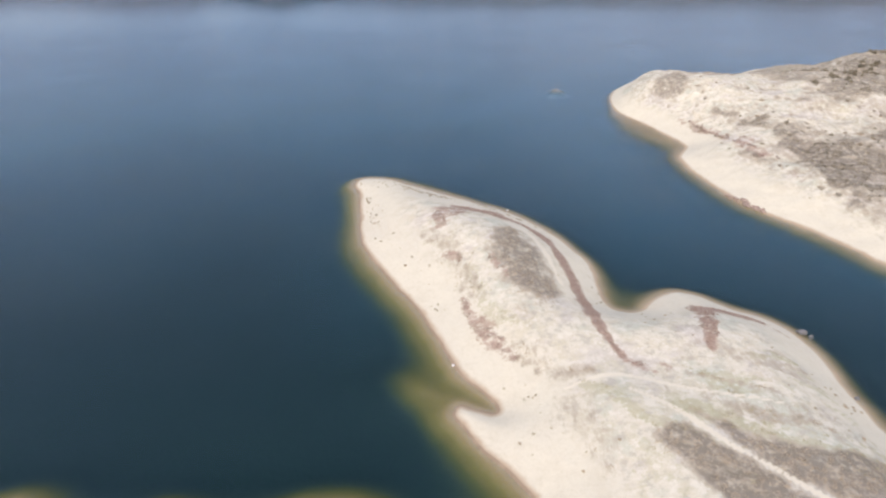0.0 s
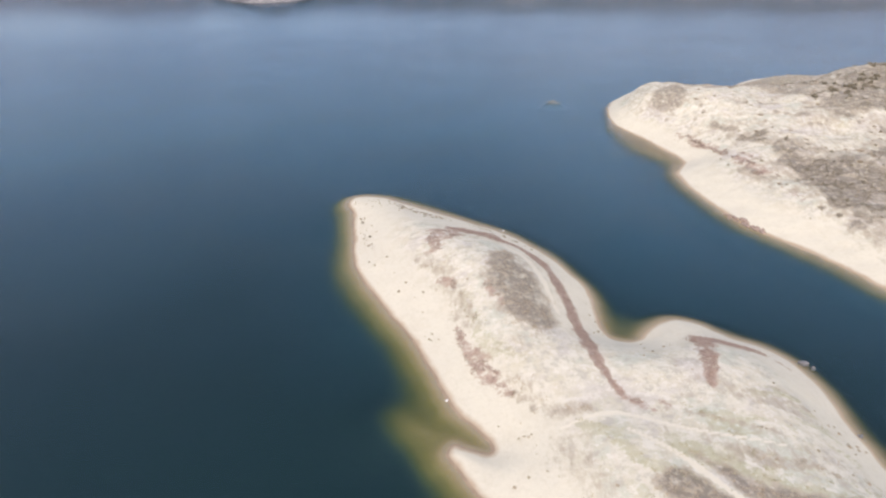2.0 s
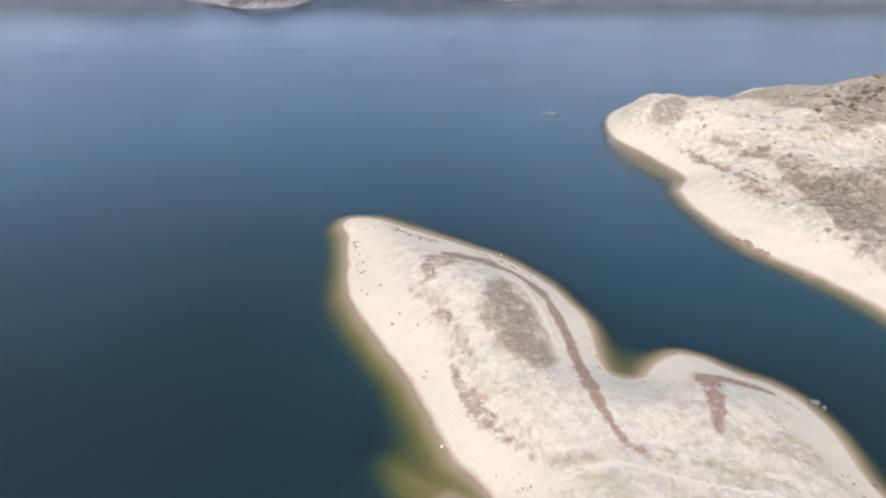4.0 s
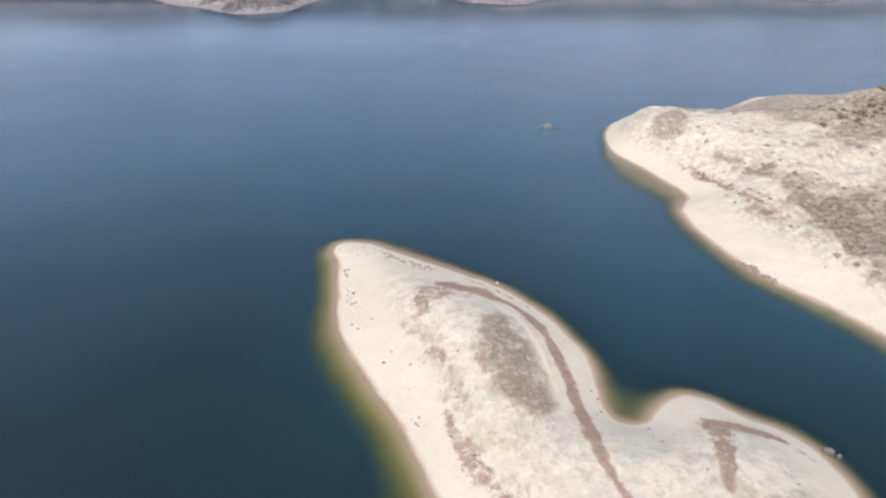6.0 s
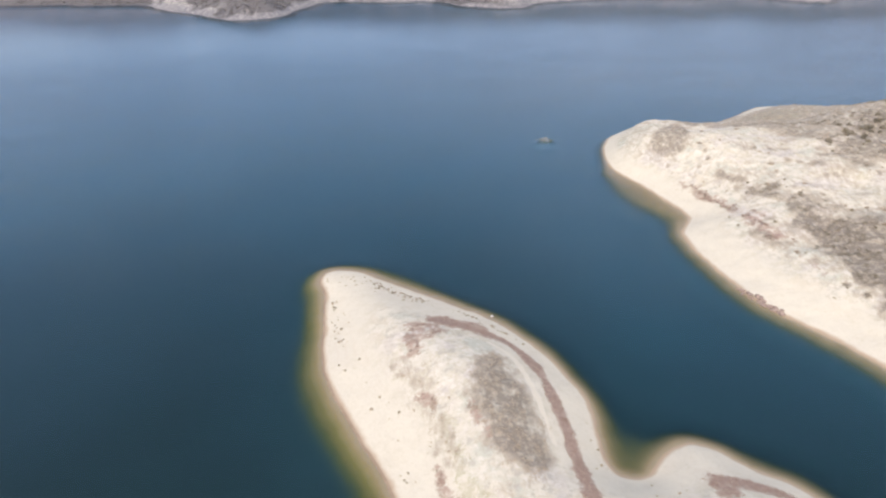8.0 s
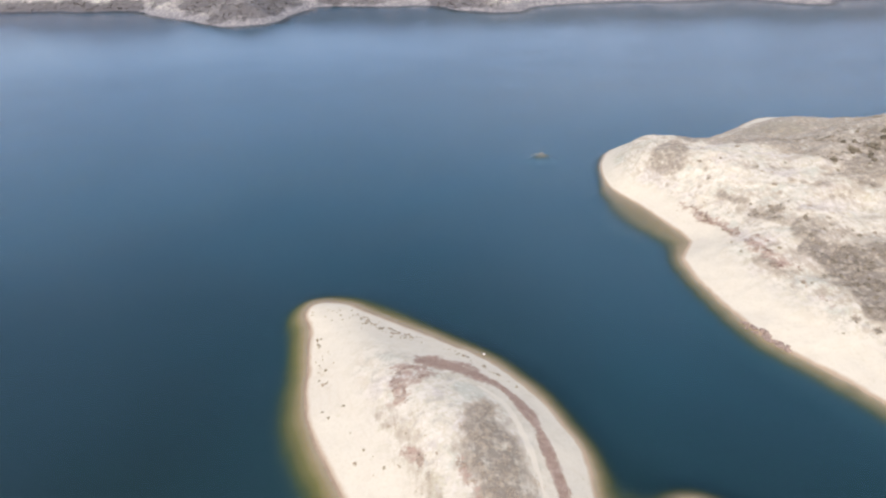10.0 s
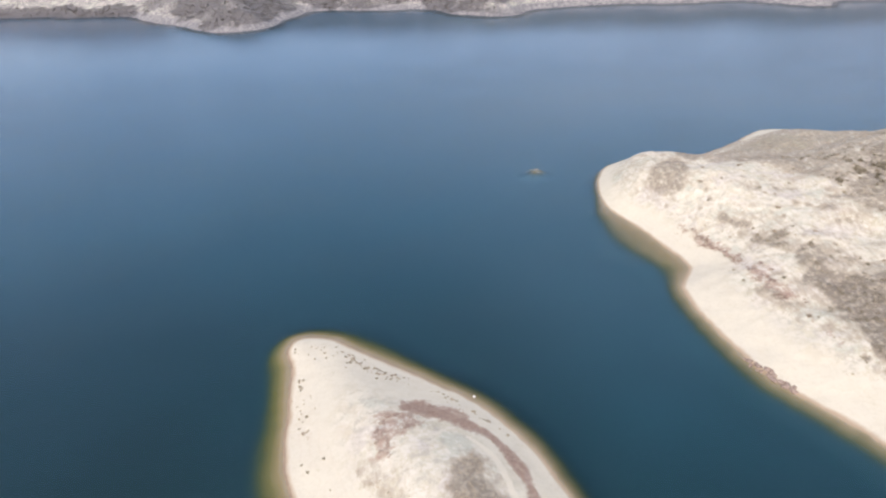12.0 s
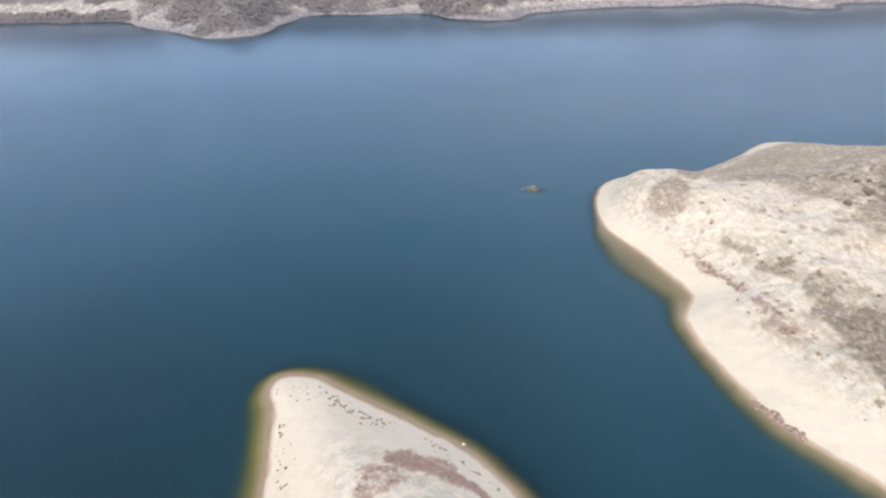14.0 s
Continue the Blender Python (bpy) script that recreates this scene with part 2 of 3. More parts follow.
def line_distance(x, y, line, closed=False):
    """Distance from places to a line, and how far along it (0 to 1) the nearest point is."""
    best, along = np.full(x.shape, 1e9), np.zeros(x.shape)
    ends = np.roll(line, -1, axis=0) if closed else line[1:]
    for i, (a, b) in enumerate(zip(line, ends)):
        d = b - a
        s = np.clip(((x - a[0]) * d[0] + (y - a[1]) * d[1]) / max(d @ d, 1e-9), 0, 1)
        r = np.hypot(x - a[0] - s * d[0], y - a[1] - s * d[1])
        near = r < best
        best[near], along[near] = r[near], ((i + s) / len(ends))[near]
    return best, along


def inside(x, y, line):
    odd = np.zeros(x.shape, bool)
    for a, b in zip(line, np.roll(line, -1, axis=0)):
        if a[1] != b[1]:
            odd ^= ((a[1] > y) != (b[1] > y)) & (x < (b[0] - a[0]) * (y - a[1]) / (b[1] - a[1]) + a[0])
    return odd


def signed(x, y, line):
    """Metres inland of a shore (minus: out in the water)."""
    return np.where(inside(x, y, line), 1, -1) * line_distance(x, y, line, True)[0]


def step(v, low, high):
    s = np.clip((v - low) / (high - low), 0, 1)
    return s * s * (3 - 2 * s)


TABLE = np.random.RandomState(7).rand(256, 256)


def value_noise(x, y):
    i, j = np.floor(x).astype(int), np.floor(y).astype(int)
    u, v = x - i, y - j
    u, v = u * u * (3 - 2 * u), v * v * (3 - 2 * v)
    at = lambda a, b: TABLE[a % 256, b % 256]
    return (at(i, j) * (1 - u) + at(i + 1, j) * u) * (1 - v) + (at(i, j + 1) * (1 - u) + at(i + 1, j + 1) * u) * v


def fbm(x, y, scale, octaves=4):
    """Uneven relief between -1 and 1, with features of about that many metres."""
    total, weight, out = 0.0, 1.0, 0.0
    for k in range(octaves):
        out = out + weight * (value_noise(x / scale + 17.3 * k, y / scale - 9.1 * k) * 2 - 1)
        total, weight, scale = total + weight, weight * 0.5, scale * 0.5
    return out / total


NEAR_SHORE = smooth([
    (13.8, 57), (10.9, 61.3), (7.4, 66), (5.1, 70.3), (3.6, 73), (4.8, 75), (7.1, 74.2), (10.1, 72.9), (10.9, 74.4), (8.4, 78.6), (5.2, 83),
    (1.6, 92.5), (-2.0, 102.4), (-7.2, 112.6), (-13.4, 125.5), (-16.2, 134), (-17.3, 146), (-18.2, 158), (-20.5, 166.5), (-18.2, 171.1), (-10.5, 169.8),
    (-3.6, 164.9), (9, 155.2), (21.8, 145.2), (28.4, 136.6), (33.4, 126.8), (36.2, 117.3), (36.0, 108.8), (36.2, 102), (38.8, 99.4), (42, 99.4),
    (45.1, 102.4), (50.3, 105.6), (54.6, 104.3), (59.8, 99.4), (64.8, 95.8), (67.8, 91), (68.9, 84.1), (68.5, 76), (68.6, 67)], 5, False)
SOUTH_SHORE = smooth([
    (68.6, 67), (73, 50), (95, 28), (150, 8), (420, -60), (420, -440), (-600, -440), (-600, 20), (-200, 10), (-100, 34), (-72, 46), (-65, 51),
    (-60.2, 57.4), (-56.6, 58.8), (-53.5, 56), (-51, 52), (-45, 51), (-36.6, 56), (-30, 53), (-22, 54.5), (-15, 56.3), (-9.5, 55.5), (-4, 50), (4, 45), (13, 48), (13.8, 57)], 4, False)
NEAR_SHORE = np.vstack([NEAR_SHORE[:-1], SOUTH_SHORE[:-1]])
FAR_SHORE = smooth([
    (420, 60), (220, 70), (140, 88), (112, 101), (100.7, 113), (97.3, 121.8), (91.4, 134.2), (86, 142.6), (83, 149), (81, 160), (80, 170), (80.4, 180),
    (83, 186), (85.6, 191), (84, 200), (81, 213), (77.5, 223), (75, 233), (76.6, 246.4), (80.5, 257.8), (87, 266), (96, 269), (116, 268),
    (129, 272.5), (144, 281.5), (157, 291.5), (170, 292), (186, 282), (205, 280), (300, 300), (420, 290)], 5)
HILL_SHORE = smooth([
    (-2600, 900), (-900, 830), (-422, 783), (-352, 761), (-288, 748), (-263, 728), (-241, 699), (-203, 666), (-166, 624), (-148, 611), (-120, 616), (-106, 630),
    (-103, 660), (-91, 684), (-83, 706), (-50, 703), (-20, 690), (32, 678), (57, 641), (85, 619), (110, 618), (123, 637), (161, 646), (213, 645),
    (259, 630), (310, 628), (334, 605), (350, 580), (368, 576), (385, 594), (421, 589), (700, 520), (1500, 420), (2600, 350)], 4, False)
HILL_SHORE = np.vstack([HILL_SHORE, [(2600, 6000), (-2600, 6000)]])

CREST = smooth([(88, 241), (98, 233), (112, 224), (128, 218), (145, 214), (165, 220), (200, 228), (300, 232)], 4, False)
CREST_LEVEL = (12.0, 13.0, 14.5, 15.5, 18.5, 22.0, 24.0, 26.0)
SPIT = smooth([(4.2, 74), (0, 78.5), (-6, 83.5), (-13, 87), (-24, 90)], 4, False)


def soft_least(a, b, k):
    h = np.clip(0.5 + 0.5 * (b - a) / k, 0, 1)
    return b * (1 - h) + a * h - k * h * (1 - h)


def bed(out, slope, shelf, fall=0.12):
    """The bed's level so many metres out from a shore: a shallow shelf, then the drop."""
    past = np.maximum(out - shelf, 0)
    depth = fall * out + slope * past * past / (past + 1.5)
    return -2.9 * (1 - np.exp(-depth / 6.5 - (depth / 7.0) ** 2))


def blurred(grid, reach):
    """A grid of levels a metre apart, evened out over so many metres."""
    k = np.arange(-3 * reach, 3 * reach + 1)
    weight = np.exp(-0.5 * (k / reach) ** 2)
    weight /= weight.sum()
    for axis in (0, 1):
        pad = np.pad(grid, [(3 * reach, 3 * reach) if a == axis else (0, 0) for a in (0, 1)], mode="edge")
        grid = sum(w * np.take(pad, np.arange(grid.shape[axis]) + i, axis) for i, w in enumerate(weight))
    return grid


class Inland:
    """Metres inland of a shore, rounded off where the land is broad, so that no crease runs along its middle."""

    def __init__(self, shore, x0, y0, x1, y1, reach):
        self.shore, self.box = shore, (x0, y0, x1, y1)
        gx, gy = np.meshgrid(np.arange(x0, x1 + 1.0), np.arange(y0, y1 + 1.0))
        exact = signed(gx.ravel(), gy.ravel(), shore).reshape(gx.shape)
        self.soft = blurred(exact, reach)

    def __call__(self, x, y):
        s = signed(x, y, self.shore)
        x0, y0, x1, y1 = self.box
        here = (x > x0) & (x < x1) & (y > y0) & (y < y1)
        i, j = np.clip(x - x0, 0, x1 - x0 - 1.001), np.clip(y - y0, 0, y1 - y0 - 1.001)
        a, b = i.astype(int), j.astype(int)
        u, v, g = i - a, j - b, self.soft
        even = (g[b, a] * (1 - u) + g[b, a + 1] * u) * (1 - v) + (g[b + 1, a] * (1 - u) + g[b + 1, a + 1] * u) * v
        return np.where(here, s + (even - s) * step(np.abs(s), 1.0, 8.0), s)


NEAR_INLAND = Inland(NEAR_SHORE, -70, 30, 110, 190, 4)
FAR_INLAND = Inland(FAR_SHORE, 50, 85, 260, 320, 4)


def height(x, y):
    """The ground's level over the water, at arrays of places."""
    x, y = np.asarray(x, float), np.asarray(y, float)
    rough = fbm(x, y, 26, 5)
    wander = fbm(x + 91, y, 9, 3) * 0.7 + fbm(x, y + 33, 2.6, 2) * 0.3
    # the near spit with its hill
    s = NEAR_INLAND(x, y)
    s = s + wander * 0.6 * step(s, -7, -1)
    hill = 4.0 * np.exp(-((x - 13) / 13) ** 2 - ((y - 111) / 22) ** 2)
    saddle = 1.8 * np.exp(-((x - 31) / 11) ** 2 - ((y - 79) / 9) ** 2)
    top = 6.4 + hill - saddle + rough * 0.9 + 0.03 * np.clip(66 - y, 0, 60)
    east = step(x - 0.25 * (150 - y), 5, 25)
    land = soft_least((0.28 + 0.13 * east) * s + 0.006 * np.clip(s, 0, 40) ** 2, top, 3.0)
    near = np.where(s > 0, np.maximum(land, 0.15 * s), bed(-s, 0.64 + 0.42 * east + 0.2 * fbm(x, y + 40, 24, 2), 0.9 - 0.3 * east + 0.5 * fbm(x + 60, y, 14, 2)))
    # sunk sand bar off the inlet
    d, along = line_distance(x, y, SPIT)
    bar = np.exp(-(d / (4.2 + 3.6 * along)) ** 2) * step(along, 0.9, 0.25)
    near = np.where(s < 0, near + (np.maximum(near, -0.26 - 0.5 * along) - near) * bar, near)
    # the farther headland
    s = FAR_INLAND(x, y)
    s = s + wander * step(s, -7, -1)
    d, along = line_distance(x, y, CREST)
    ridge = np.interp(along, np.linspace(0, 1, len(CREST_LEVEL)), CREST_LEVEL)
    width = np.where(y > np.interp(x, CREST[:, 0], CREST[:, 1]), 26.0, 42.0)
    top = 6.2 + (ridge - 6.2) * np.exp(-(d / width) ** 2) + rough * 1.6 + fbm(x, y, 8, 3) * 1.3
    rise = 0.30 + 0.55 * np.exp(-(np.hypot(x - 80, y - 240) / 30) ** 2) + 0.006 * np.clip(s, 0, 30)
    land = soft_least(rise * s, top, 3.0)
    shelf = 0.5 + 6.0 * np.exp(-((y - 208) / 17) ** 2) * step(100 - x, 0, 10)
    far = np.where(s > 0, np.maximum(land, 0.12 * s), bed(-s, 1.3 - 0.75 * np.exp(-((y - 208) / 18) ** 2) + 1.6 * step(y, 228, 240), shelf * (1 - 0.7 * step(y, 228, 240)), 0.12 + 0.03 * np.exp(-((y - 208) / 15) ** 2)))
    # the hills over the lake
    s = signed(x, y, HILL_SHORE) + 4 * wander
    big = fbm(x, y, 130, 5)
    top = 44 + 28 * big + 0.03 * np.clip(s, 0, 1500)
    hills = np.where(s > 0, soft_least(0.42 * s + 5 * fbm(x, y, 40, 4) * step(s, 4, 40), top, 14), bed(-s, 0.6, 1))
    hills = np.where(s > 0, np.maximum(hills, 0.1 * np.minimum(s, 30)), hills)
    level = np.maximum(np.maximum(np.maximum(near, far), hills), -2.87)
    # a rock shoal that nearly breaks the surface
    mound = np.exp(-((x - 58.5) / 4.2) ** 2 - ((y - 265.8) / 3.2) ** 2)
    level = np.where(level < -0.5, level + (-0.08 - level) * mound + 0.35 * mound * fbm(x, y, 2, 2), level)
    return level + fbm(x, y, 3.5, 3) * (0.10 + 0.26 * step(x, 80, 95) * step(y, 100, 130)) * step(level, 0.2, 2.5)


def stretch(*spans):
    """Grid lines: (start, end, spacing) one after the other."""
    lines = [np.arange(a, b, d) for a, b, d in spans]
    return np.concatenate([*lines, [spans[-1][1]]])


def cover_at(x, y, z):
    """Plant cover: weeds, scrub and green growth, and bare tracks, each 0 to 1."""
    weed, scrub, green, bare = (np.zeros(x.shape) for _ in range(4))

    frayed = fbm(x + 7, y - 31, 4.5, 4)

    def strip(line, width, amount=1.0, shade=0.6):
        d, along = line_distance(x, y, smooth(line, 4, False))
        d = d * (1 + 0.55 * frayed)
        w = np.interp(along, np.linspace(0, 1, len(width)), width)
        return amount * step(d, w * (1 + shade), w * (1 - shade))

    def patch(line, shade=2.0, amount=1.0):
        return amount * step(signed(x, y, smooth(line, 4)) + (0.6 + 0.9 * shade) * frayed, -shade, shade)

    # the near spit: a weed line round its hill, dry scrub on top, tracks over the neck
    def add(layer, shape):
        np.maximum(layer, shape, out=layer)

    add(weed, strip([(8, 141), (10, 141.2), (13.8, 139.4), (20.4, 135.8), (25, 131.2), (28.4, 122.5), (29.8, 111), (30.2, 102.5), (30.6, 95), (30.5, 87), (32, 80.3)],
                    [1.6, 2.4, 2.5, 1.7, 1.2, 1.3, 1.2, 1.1, 1.2, 1.2, 0.6]))
    add(weed, patch([(6.6, 141.6), (8.4, 143.2), (11, 143.4), (15, 141.6), (19.6, 138.8), (18.6, 135.7), (15.1, 136.6), (11, 136.8), (7, 137.2)], 1.5, 0.76))
    add(weed, patch([(1, 139.1), (4.3, 140.4), (7, 140.6), (11, 136.6), (7.8, 131.9), (6, 126), (1.8, 126.5), (0.3, 131)], 2.2, 0.64))
    add(weed, strip([(7.0, 101.6), (7.6, 97.9), (8.3, 95.2), (9.6, 92.2), (11.5, 88.2), (13.2, 85), (14.8, 83.2)], [1.1, 1.5, 1.6, 1.7, 1.6, 1.4, 0.8], 0.7, 0.8))
    add(weed, strip([(46.6, 79.6), (47.6, 83), (48.6, 86), (50.2, 90), (51.6, 94.2)], [0.9, 1.3, 1.4, 1.8, 2.2], 0.8))
    add(weed, strip([(50.6, 94.6), (54, 94.6), (57, 93.6), (59.6, 92.6), (62, 91.6)], [1.9, 1.8, 1.5, 1.3, 0.7], 0.95))
    add(weed, strip([(63.4, 89.8), (65, 87.4)], [0.6, 0.5], 0.6))
    add(weed, strip([(4.4, 117), (6.4, 115.2), (7.2, 113)], [1.0, 1.3, 0.6], 0.75))
    add(weed, strip([(13.4, 113), (14.6, 109), (16.2, 105)], [0.8, 1.1, 0.8], 0.6))
    add(weed, strip([(32, 80), (34.6, 77.2), (36.2, 75.4)], [0.6, 0.7, 0.4], 0.5))
    add(weed, strip([(37.5, 77.4), (40.2, 73.6)], [0.5, 0.4], 0.5))
    add(scrub, patch([(15.4, 124), (18.6, 128), (21.4, 127.5), (23.6, 122), (24.8, 114), (26, 106.5), (25.8, 101), (23.8, 97), (20.4, 96.2), (17.8, 98.8), (15.6, 103.6), (13.6, 108.8), (13.1, 112), (14, 117)], 3.0, 0.92))
    for px, py, reach in ((-0.2, 125.6, 1.3), (1.0, 123.3, 1.4), (3.2, 122.2, 1.5), (4.8, 119.5, 1.2), (8.0, 110.4, 1.3), (9.4, 106.6, 1.5), (10.2, 103.6, 1.3), (6.8, 104.6, 1.2), (9, 101.9, 1.0)):
        add(scrub, 0.68 * step(np.hypot(x - px, y - py), reach * 1.8, reach * 0.2))
    for px, py, reach in ((18, 79.4, 1.0), (21.2, 77.5, 1.2), (22.8, 77.4, 1.2), (16.4, 81.8, 1.1), (15.8, 83.4, 0.9), (36.8, 108.5, 0.7), (37.6, 106.4, 0.6)):
        add(scrub, 0.75 * step(np.hypot(x - px, y - py), reach * 1.6, reach * 0.3))
    add(scrub, strip([(1.0, 127), (4.5, 120), (6.3, 114.5), (8.6, 108), (9.8, 101.5)], [1.6, 2.6, 2.6, 2.4, 1.8], 0.58, 0.9))
    add(scrub, strip([(13.5, 86.5), (16.7, 84), (19, 80), (21, 78), (26, 77.6)], [1.5, 2.0, 2.2, 2.2, 1.4], 0.5))
    add(scrub, strip([(20, 72), (23, 66), (25, 60)], [2.5, 3, 3], 0.42))
    add(scrub, patch([(31.1, 61.7), (33.8, 63.4), (36.4, 63.2), (39.0, 59.3), (41.5, 56), (44.4, 52.4), (48, 47.5), (52, 41), (37, 42), (34.4, 50.5), (33.3, 57.3), (31.9, 59.5)], 1.2, 1.0))
    add(scrub, patch([(37.2, 66.2), (40.6, 64.2), (43.6, 61), (47.8, 58.8), (55.3, 57.2), (61, 56), (66, 46), (54, 42), (48.2, 48.8), (44.8, 53.6), (42.8, 56.6), (40.8, 59.5), (39.2, 62.3)], 1.2, 0.95))
    blown, across = 0.9 * x - 0.44 * y, 0.44 * x + 0.9 * y
    add(scrub, 0.62 * step(fbm(blown * 0.13, across, 1.8, 2), 0.0, 0.45) * step(x, 34, 40) * step(y, 84, 76) * step(z, 2.5, 4))
    add(scrub, strip([(42, 70), (50, 66.5), (60, 62)], [1.8, 3, 3.5], 0.42))
    add(scrub, strip([(51.5, 63.8), (55.8, 61.2)], [0.4, 0.5], 0.75))
    add(scrub, strip([(57.5, 76.5), (60.5, 75.5)], [0.5, 0.6], 0.7))
    add(scrub, strip([(56, 79.8), (60, 78.2)], [0.4, 0.5], 0.6))
    add(green, strip([(8.4, 110), (10.5, 105), (12, 95), (15.5, 92.5)], [2, 2.2, 2.4, 1.8], 0.55))
    add(green, strip([(52.8, 77.4), (57, 78), (60, 77.6)], [1.2, 1.4, 1.0], 0.75))
    add(green, strip([(24, 74.6), (28, 71), (30, 66), (33.0, 63.4), (35.5, 62.2)], [1.2, 1.3, 1.3, 1.3, 1.0], 0.72))
    add(green, strip([(36.5, 67), (41, 64), (46, 60), (50.4, 58.2), (55.3, 56.8), (60, 55.2)], [1.6, 1.6, 1.2, 0.8, 0.6, 0.5], 0.95))
    add(green, 0.72 * step(fbm(blown * 0.16, across, 1.5, 3), -0.1, 0.4) * step(x, 32, 38) * step(y, 82, 74) * step(z, 2, 3.5) * (x < 75))
    add(green, 0.38 * step(fbm(x, y, 13, 3), 0.1, 0.5) * step(z, 3, 5))
    add(bare, strip([(30.5, 72), (33.5, 68.8), (35.8, 65.9), (37.8, 62.5), (40.0, 58.9), (42.3, 56), (44.2, 53.7), (47.2, 49.4), (54, 40)], [0.25, 0.4, 0.45, 0.5, 0.42, 0.4, 0.42, 0.45, 0.5]))
    add(bare, strip([(21.3, 74), (27, 75.6), (31.4, 75.4), (36.5, 72.2), (41, 70), (52, 66)], [0.3, 0.45, 0.5, 0.45, 0.4, 0.3], 0.8))
    add(bare, strip([(19, 132), (23.5, 126.5), (26, 115), (27, 104)], [0.4, 0.7, 0.7, 0.4], 0.8))
    add(scrub, 0.32 * step(fbm(x + 50, y, 8, 3), -0.2, 0.4) * step(z, 3.5, 5.5) * (y < 175))
    # the farther headland
    here = step(FAR_INLAND(x, y), 3, 9)
    clumps = step(fbm(x * 0.8, y, 15, 4), -0.15, 0.25)
    add(scrub, here * step(z, 3.2, 6.0) * (0.22 + 0.50 * clumps * (0.5 + 0.8 * step(fbm(x, y, 5, 2), -0.3, 0.3))))
    add(scrub, here * step(x, 94, 106) * step(y, 202, 190) * step(z, 3.5, 6) * (0.36 + 0.3 * clumps))
    add(scrub, patch([(86.2, 230), (90.4, 235), (100.6, 240.5), (103, 234.4), (99, 225.3), (93.8, 219.3), (88.4, 219.8), (86, 224.7)], 1.8, 0.85))
    add(scrub, patch([(103, 246), (110, 256), (122, 263.5), (133, 269), (146, 279.5), (162, 283), (200, 262), (260, 240), (215, 205), (152, 208), (136, 203), (126.4, 214.4), (119, 225.6), (110, 232)], 2.0, 0.78))
    add(scrub, patch([(95, 206), (104, 208), (112, 197), (121, 181), (119, 168), (108, 160), (102, 170), (101, 184), (98, 197)], 3.0, 0.44))
    add(scrub, patch([(96.9, 204.8), (100.9, 205.6), (102, 202.8), (104, 198.8), (103.8, 195.4), (101.7, 198.3), (99.2, 200.8), (97, 203)], 1.3, 0.86))
    add(scrub, patch([(103.6, 207), (105.5, 204.3), (109, 204.1), (110.6, 201), (107.8, 201), (104.4, 203.2)], 0.8, 0.62))
    add(scrub, patch([(100.6, 196), (104, 192.9), (105.4, 190.2), (107.8, 190.9), (109.3, 188.4), (108.3, 183.9), (105.6, 181), (104, 183), (102.6, 185.6), (102.3, 190.2)], 1.4, 0.86))
    add(scrub, patch([(107.1, 180.2), (110.5, 183.2), (113.7, 182.7), (114.5, 179), (118.7, 175.6), (112.7, 174.4), (109.3, 175.4), (105.6, 173.8), (105.2, 176.7)], 1.4, 0.88))
    add(scrub, patch([(106.6, 173.2), (111.4, 175.9), (112.7, 172.1), (114.7, 170), (110.9, 166.5), (106.2, 165.5), (104.3, 167.7), (103.5, 170)], 0.9, 0.92))
    add(scrub, patch([(105.3, 161.9), (110.5, 164.4), (114.1, 159.1), (110, 152.8), (106.5, 156.1)], 1.0, 0.9))
    add(scrub, patch([(108.2, 212.5), (113.4, 213.3), (112.3, 207.1), (109.7, 208.6)], 0.8, 0.66))
    for px, py, reach in ((100, 215.4, 1.0), (99.5, 211.8, 0.9), (96.2, 210, 0.9), (89.4, 213.4, 0.8), (123.8, 195.3, 1.0), (118.5, 181, 1.1), (118.2, 199.7, 1.3), (121, 198, 1.3),
                          (112.6, 194.8, 1.1), (88.9, 216.9, 0.9), (111, 216.7, 1.1), (123.8, 189, 1.2), (126.4, 188.7, 1.4), (138, 187, 1.6), (102.7, 143.4, 1.2), (104.4, 139.4, 1.2), (105.7, 133.2, 1.3)):
        add(scrub, 0.85 * step(np.hypot(x - px, y - py), reach * 1.5, reach * 0.4))
    add(scrub, patch([(102, 196), (109.5, 189), (112.1, 183.6), (118.6, 180.2), (125, 173), (140, 176), (150, 160), (116, 130), (111, 136), (109, 150), (110, 162), (106.6, 168), (106, 177), (103, 185)], 1.8, 0.72))
    add(scrub, patch([(106, 171), (117, 172), (126, 172), (140, 176), (150, 160), (114, 118), (104, 126), (104.5, 140), (104, 154)], 3.5, 1.0) * (0.72 + 0.4 * clumps))
    add(scrub, patch([(132, 198), (142, 212), (152, 224), (170, 226), (210, 225), (205, 190), (160, 186), (145, 190)], 3.0, 0.9))
    add(scrub, 0.62 * here * step(fbm(x * 0.8, y, 4.5, 3), 0.0, 0.3) * step(x, 92, 97) * step(y, 186, 176) * step(z, 2.2, 3.6))
    broken = 0.4 + step(fbm(x, y, 6, 2), -0.25, 0.25)
    add(weed, broken * strip([(89.7, 207.6), (93, 198), (94.8, 192), (95.6, 186), (96.5, 175.5), (98.5, 166), (100.5, 154), (102, 149.5), (104, 143)],
                             [0.8, 1.8, 1.3, 1.0, 2.4, 2.0, 1.1, 1.6, 1.6], 0.46))
    for px, py, reach in ((90.5, 205.2, 1.4), (92.4, 202.4, 1.5), (93.2, 199, 1.2), (95.2, 194.4, 1.5), (96.5, 191, 1.1), (96.6, 186.8, 1.1), (95, 174.6, 1.5), (97, 171.8, 1.7), (99.2, 169.4, 1.4),
                          (98.4, 166, 1.1), (98.5, 180, 1.2), (99.9, 176.6, 1.2), (99.7, 152, 1.3), (100.2, 148.4, 1.2)):
